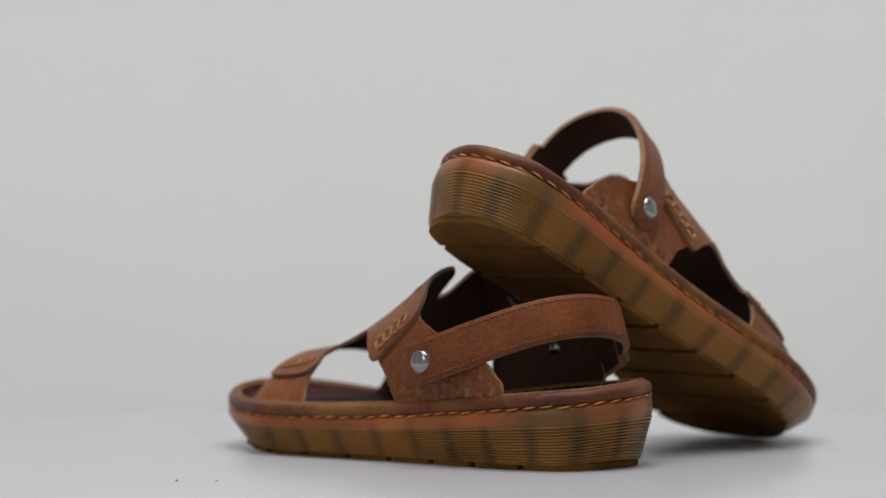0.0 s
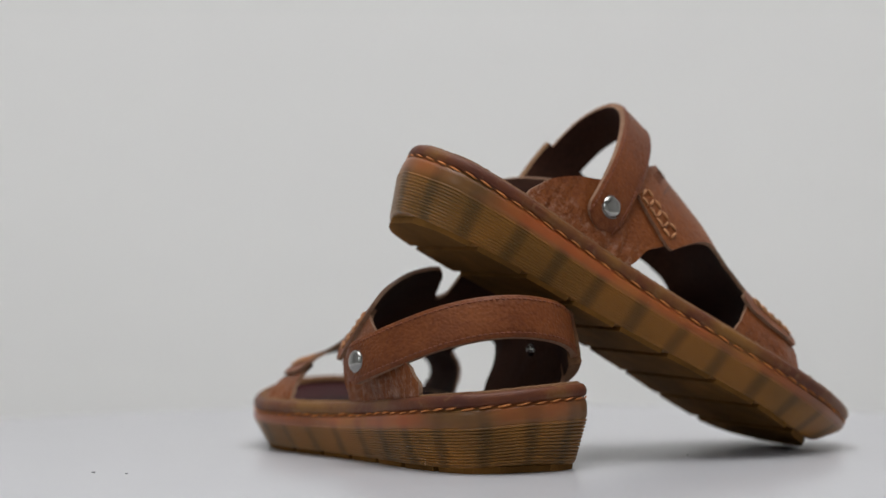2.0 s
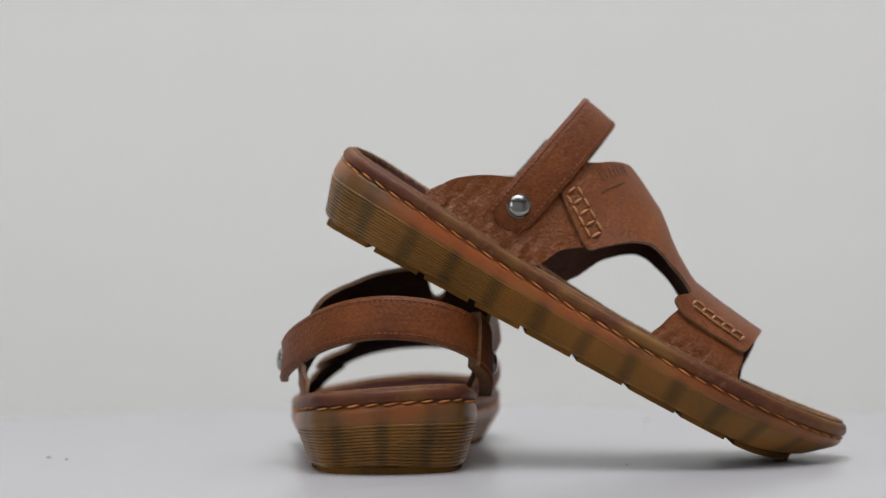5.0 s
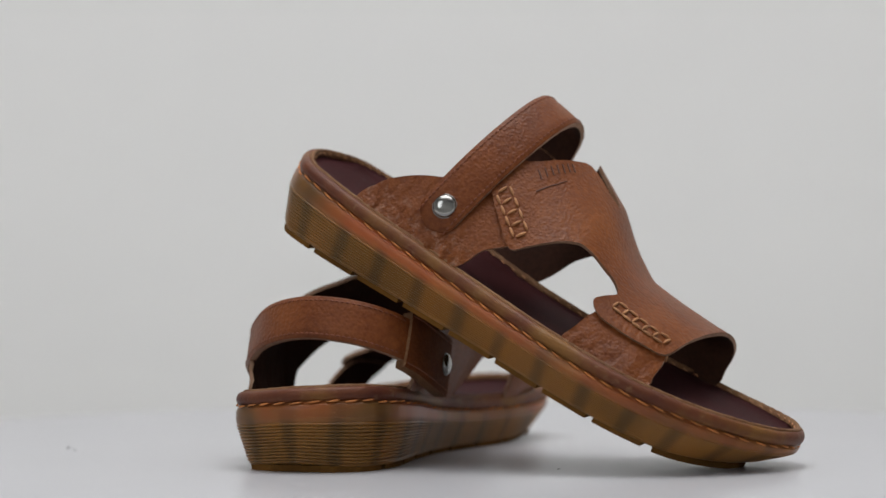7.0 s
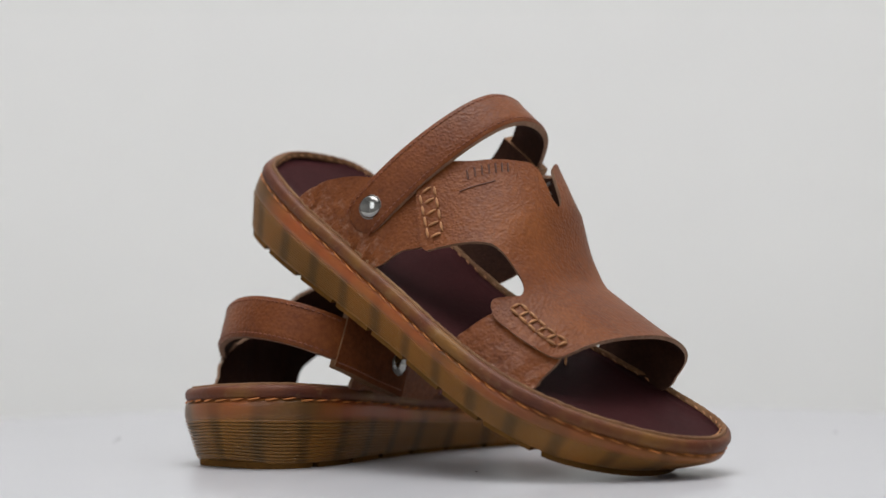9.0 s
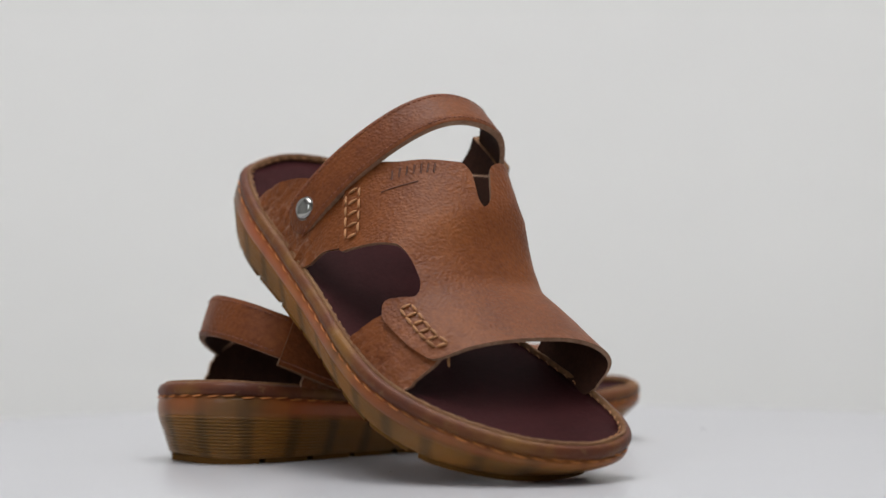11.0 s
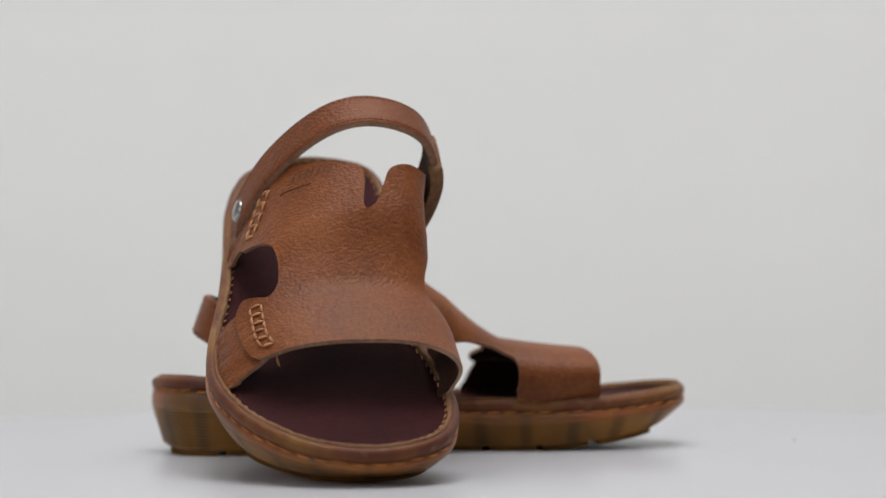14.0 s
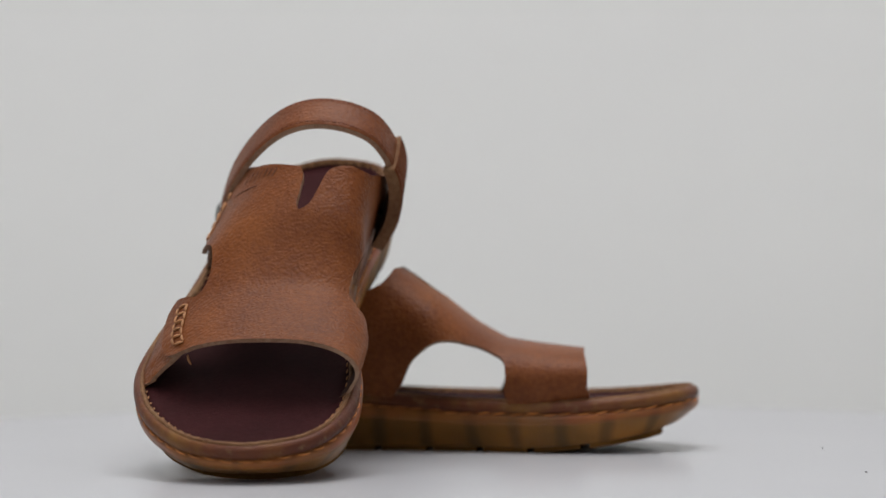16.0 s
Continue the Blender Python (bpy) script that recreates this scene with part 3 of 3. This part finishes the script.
def sandal(name, sx, form, base, label):
    root = tagged(new(name), label, "sandal", "pair of sandals")
    root.empty_display_size = 0.05
    outsole(root, sx, form["spring"])
    tread_blocks(root, sx, form["spring"])
    welt(root, sx)
    welt_lip(root, sx)
    insole(root, sx)
    # upper
    quarter = [*form["flap"], (0.81, 84), (0.73, 99), (0.66, 108), (0.68, 116), (0.76, 128), (0.84, 129), (0.92, 119), (1.0, 109), (1.0, 80)]
    leather_piece("quarter", quarter, root, form, sx, 0.0004, 0.0020, "wrinkled brown leather side panel", wrinkle=0.0017, step=0.0020)
    toe = [(1.0, 177), (0.9, 178.5), (0.75, 182), (0.62, 186), (0.58, 202), (0.60, 217), (0.72, 221.5), (0.9, 222), (1.0, 221), (1.0, 200)]
    leather_piece("toe_strap", toe, root, form, sx, 0.0004, 0.0020, "brown leather toe band, creased at the welt", wrinkle=0.0015, step=0.0020)
    vamp = [(0.70, 221), (0.47, 225), (0.25, 228), (0.05, 230), (-0.15, 232), (-0.35, 234), (-0.6, 236), (-0.85, 236), (-1.0, 235), (-1.0, 215), (-1.0, 194),
            (-0.8, 193), (-0.60, 192), (-0.50, 187), (-0.495, 177), (-0.57, 166), (-0.70, 155), (-0.84, 144), (-1.0, 130), (-1.0, 95), (-1.0, 56),
            (-0.92, 66), (-0.84, 80), (-0.74, 98), (-0.62, 114), (-0.47, 126), (-0.32, 130.5), (-0.19, 132), (-0.10, 134), (-0.052, 137), (-0.030, 145), (-0.012, 152.5), (0.020, 156), (0.047, 152.5), (0.056, 145), (0.068, 138), (0.115, 132.5),
            (0.2, 129.5), (0.31, 125), (0.46, 117.5), (0.56, 109), (0.63, 103), (0.70, 101.5), (0.76, 108), (0.815, 119), (0.855, 130), (0.81, 136),
            (0.735, 143), (0.63, 152), (0.53, 162), (0.455, 172.5), (0.43, 181), (0.475, 185.5), (0.60, 181.5), (0.69, 179), (0.73, 184), (0.735, 196), (0.725, 210)]
    v = leather_piece("vamp", vamp, root, form, sx, 0.0025, 0.0021, "grained brown leather vamp with a notched tongue", wrinkle=0.0012, worn=0.25)
    ladder(v, form, sx, (0.745, 109), (0.815, 129), (0.680, 111.5), (0.755, 133), 4, 0.0049)
    ladder(v, form, sx, (0.605, 188), (0.625, 217), (0.525, 189), (0.545, 218.5), 5, 0.0049)
    # a loose end of thread under the front seam
    if form["loose"]:
        end = last(0.60, 0.2195, form, 0.0)
        place_thread(LADDER_STITCH, "loose_thread", end, end + Vector((-0.002, 0.0015, -0.0075)), Vector((1, 0, 0)), v, sx)
    # faded print on the lining, two plain bars
    for path_uv in ([(-0.62, 127), (-0.57, 129.5), (-0.52, 131)], [(-0.60, 123), (-0.54, 126), (-0.48, 128)]):
        pts = [last(u, y / 1000, form, 0.0022) for u, y in path_uv]
        bm = bmesh.new()
        rows = []
        for p in pts:
            rows.append([bm.verts.new((sx * q.x, q.y, q.z)) for q in (p + Vector((0, 0.0007, 0)), p + Vector((0, -0.0007, 0.0005)), p + Vector((0.0008, -0.0007, 0.0008)), p + Vector((0.0008, 0.0007, 0.0003)))])
        for a, b in zip(rows, rows[1:]):
            for k in range(4):
                bm.faces.new((a[k], a[(k + 1) % 4], b[(k + 1) % 4], b[k]))
        part("print_bar", orient(bm), PRINT, v, "faded pale print on dark lining")
    # pressed mark, its recess put into dark colour: a plain swoosh and a wavy bar
    marks = [[(0.600, 124), (0.54, 126.5), (0.47, 129.5), (0.40, 132)]]
    for k in range(7):
        u, y = 0.545 - 0.039 * k, 124.2 + 1.6 * k
        marks.append([(u - 0.008, y - 1.8), (u - 0.016, y - 3.8), (u - 0.024, y - 5.8)])
    for path_uv in marks:
        pts = [last(u, y / 1000, form, 0.0047) for u, y in [(p.x, p.y) for p in spline([(a, b, 0) for a, b in path_uv], 6)]]
        bm = bmesh.new()
        rows = []
        for i, p in enumerate(pts):
            t = (pts[min(i + 1, len(pts) - 1)] - pts[max(i - 1, 0)]).normalized()
            o = Vector((0.4, -0.2, 1)).normalized()
            w = t.cross(o).normalized()
            r = 0.0005
            rows.append([bm.verts.new((sx * q.x, q.y, q.z)) for q in (p + w * r, p + o * 0.00025, p - w * r, p - o * 0.0006)])
        for a, b in zip(rows, rows[1:]):
            for k in range(4):
                bm.faces.new((a[k], a[(k + 1) % 4], b[(k + 1) % 4], b[k]))
        part("pressed_mark", orient(bm), DEBOSS, v, "dark pressed maker's mark")
    path, nors = heel_strap(root, form, sx)
    k = form["stud_at"]
    snap(root, path[k] + nors[k] * 0.0016, nors[k], sx, 0.88)
    if form["inner_stud"]:
        k = len(path) - 5
        snap(root, path[k] + nors[k] * 0.0042, nors[k], sx, 0.8)
    hole = last(-0.9, 0.092, form, 0.0020)
    snap(root, hole, last(-0.9, 0.092, form, 0.0) - last(-0.9, 0.092, form, 0.01), sx, 0.6)
    sole_stitches(root, sx)
    root.matrix_basis = base
    MOVING.append((root, base.copy()))
    return root


STRAP_A = [(56, -13, 0), (55.5, 0, 0), (50, 17, -2), (40.5, 32, -5), (28, 46, -8), (12, 55.5, -10), (-6, 60, -10), (-25, 57, -8), (-38, 47, -5), (-45, 32, -2), (-47, 15, 1), (-46, -8, 3)]
STRAP_B = [(41.5, -13, 0), (40.5, 0, 0), (30, 25, 0), (14.5, 46, 0), (-2, 59.5, 0), (-19, 64, 0), (-37, 60.5, -1), (-49.5, 50.5, -2), (-56, 29, -3), (-51.5, 5, -3), (-42, -12, -3)]
FORM_A = dict(spring=(0.012, 0.68), lean=(-0.015, -0.020, -0.030, -0.032, -0.016, -0.018), flare=(0.005, 0.0115, 0.004, 0.0, -0.002), flare_in=(0.004, 0.006, 0.004, 0.001, 0.002), low=0.92, flap=[(1.0, 45), (0.955, 47), (0.92, 53), (0.88, 63), (0.845, 74)],
              strap_angle=168, pivot=(0.054, 0.0834, 0.0517), strap=[tuple(v / 1000 for v in p) for p in STRAP_A], tilt=(0, 5, 8, 5, 0), tab=(0.78,), stud_at=10, inner_stud=True, loose=False)
FORM_B = dict(spring=(0.011, 0.82), lean=(-0.035, -0.040, -0.035, -0.029, -0.016, -0.020), flare=(0.0, 0.003, 0.002, 0.0, -0.0035), flare_in=(-0.001, -0.003, -0.004, 0.002, 0.0025), low=1.0, flap=[(1.0, 49), (0.955, 53), (0.91, 61), (0.86, 72)],
              strap_angle=77, pivot=(0.038, 0.0909, 0.0530), strap=[tuple(v / 1000 for v in p) for p in STRAP_B], tilt=(0, 0, 0, 0, 0), tab=(0.76,), stud_at=10, inner_stud=False, loose=True)


POSE_A = pose(-0.0961, -0.1244, 0, 0, 0, -30.037)
POSE_B = pose(-0.0916, -0.0328, 0.1251, -28.495, 1.180, -117.368)


# ---- the set ----
def platter():
    root = tagged(new("turntable"), "white lacquered round turntable platter under the sandals", "turntable")
    bm = bmesh.new()
    prof = [(0.0, -0.014), (0.396, -0.014), (0.400, -0.011), (0.400, -0.003), (0.3985, -0.0008), (0.396, 0.0)]
    segs, rows = 192, []
    for r, z in prof[1:]:
        rows.append([bm.verts.new((r * math.cos(2 * math.pi * k / segs), r * math.sin(2 * math.pi * k / segs), z)) for k in range(segs)])
    for a, b in zip(rows, rows[1:]):
        for k in range(segs):
            bm.faces.new((a[k], a[(k + 1) % segs], b[(k + 1) % segs], b[k]))
    bm.faces.new(rows[0])
    bm.faces.new(rows[-1])
    part("platter", orient(bm), WHITE_BOARD, root)
    bm = bmesh.new()
    bmesh.ops.create_cone(bm, cap_ends=True, segments=64, radius1=0.11, radius2=0.10, depth=0.008, matrix=Matrix.Translation((0, 0, -0.018)))
    part("turntable_base", bm, WHITE_BOARD, root, smooth=False)
    rng = random.Random(11)
    for k in range(5):
        a, r = rng.uniform(0, 6.28), rng.uniform(0.12, 0.28)
        bm = bmesh.new()
        bmesh.ops.create_icosphere(bm, subdivisions=1, radius=rng.uniform(0.0004, 0.0009), matrix=Matrix.Translation((r * math.cos(a), r * math.sin(a), 0.0002)) @ Matrix.Diagonal((1.6, 0.8, 0.4, 1)))
        part("fleck", bm, DUST, root, "tiny dark fleck of dirt")
    MOVING.append((root, Matrix()))


def backdrop():
    """A white paper sheet behind the table, hung from above, its lower half drawn forward in a shallow curve."""
    bm = bmesh.new()
    rows = []
    for k in range(49):
        z = 2.2 - 3.0 * k / 48
        y = 0.80 - 0.21 * max(0.0, 0.36 - z) ** 2
        rows.append([bm.verts.new((x, y + d, z)) for x, d in ((-2.4, 0), (2.4, 0), (2.4, 0.004), (-2.4, 0.004))])
    for a, b in zip(rows, rows[1:]):
        for k in range(4):
            bm.faces.new((a[k], a[(k + 1) % 4], b[(k + 1) % 4], b[k]))
    bm.faces.new(rows[0])
    bm.faces.new(rows[-1])
    tagged(mesh_object("backdrop", orient(bm), PAPER, smooth=False), "plain white paper backdrop behind the sandals", "backdrop", kind="structure")


def slab(name, lo, hi, mat, label, category):
    bm = bmesh.new()
    bmesh.ops.create_cube(bm, size=1, matrix=Matrix.LocRotScale([(a + b) / 2 for a, b in zip(lo, hi)], None, [b - a for a, b in zip(lo, hi)]))
    return tagged(mesh_object(name, bm, mat, smooth=False), label, category, kind="structure")


def room():
    slab("floor", (-3, -3.2, -0.92), (3, 2.2, -0.82), FLOORING, "dull brown room floor", "floor")
    slab("ceiling", (-3, -3.2, 2.6), (3, 2.2, 2.7), ROOM, "plain white ceiling", "ceiling")
    slab("wall_north", (-3, 2.2, -0.82), (3, 2.3, 2.6), ROOM, "plain pale wall behind the backdrop", "wall")
    slab("wall_south", (-3, -3.3, -0.82), (3, -3.2, 2.6), ROOM, "plain pale wall", "wall")
    slab("wall_west", (-3.1, -3.2, -0.82), (-3, 2.2, 2.6), ROOM, "plain pale wall", "wall")
    slab("wall_east", (3, -3.2, -0.82), (3.1, 2.2, 2.6), ROOM, "plain pale wall", "wall")
    slab("table", (-1.45, -0.65, -0.82), (1.45, 0.45, -0.022), ROOM, "pale table under the paper sweep", "table")


room()
backdrop()
platter()
sandal("sandal", -1, FORM_A, POSE_A, "brown leather sandal lying flat with its back strap behind the heel")
sandal("sandal", 1, FORM_B, POSE_B, "brown leather sandal propped up on the other, strap raised")
motions()
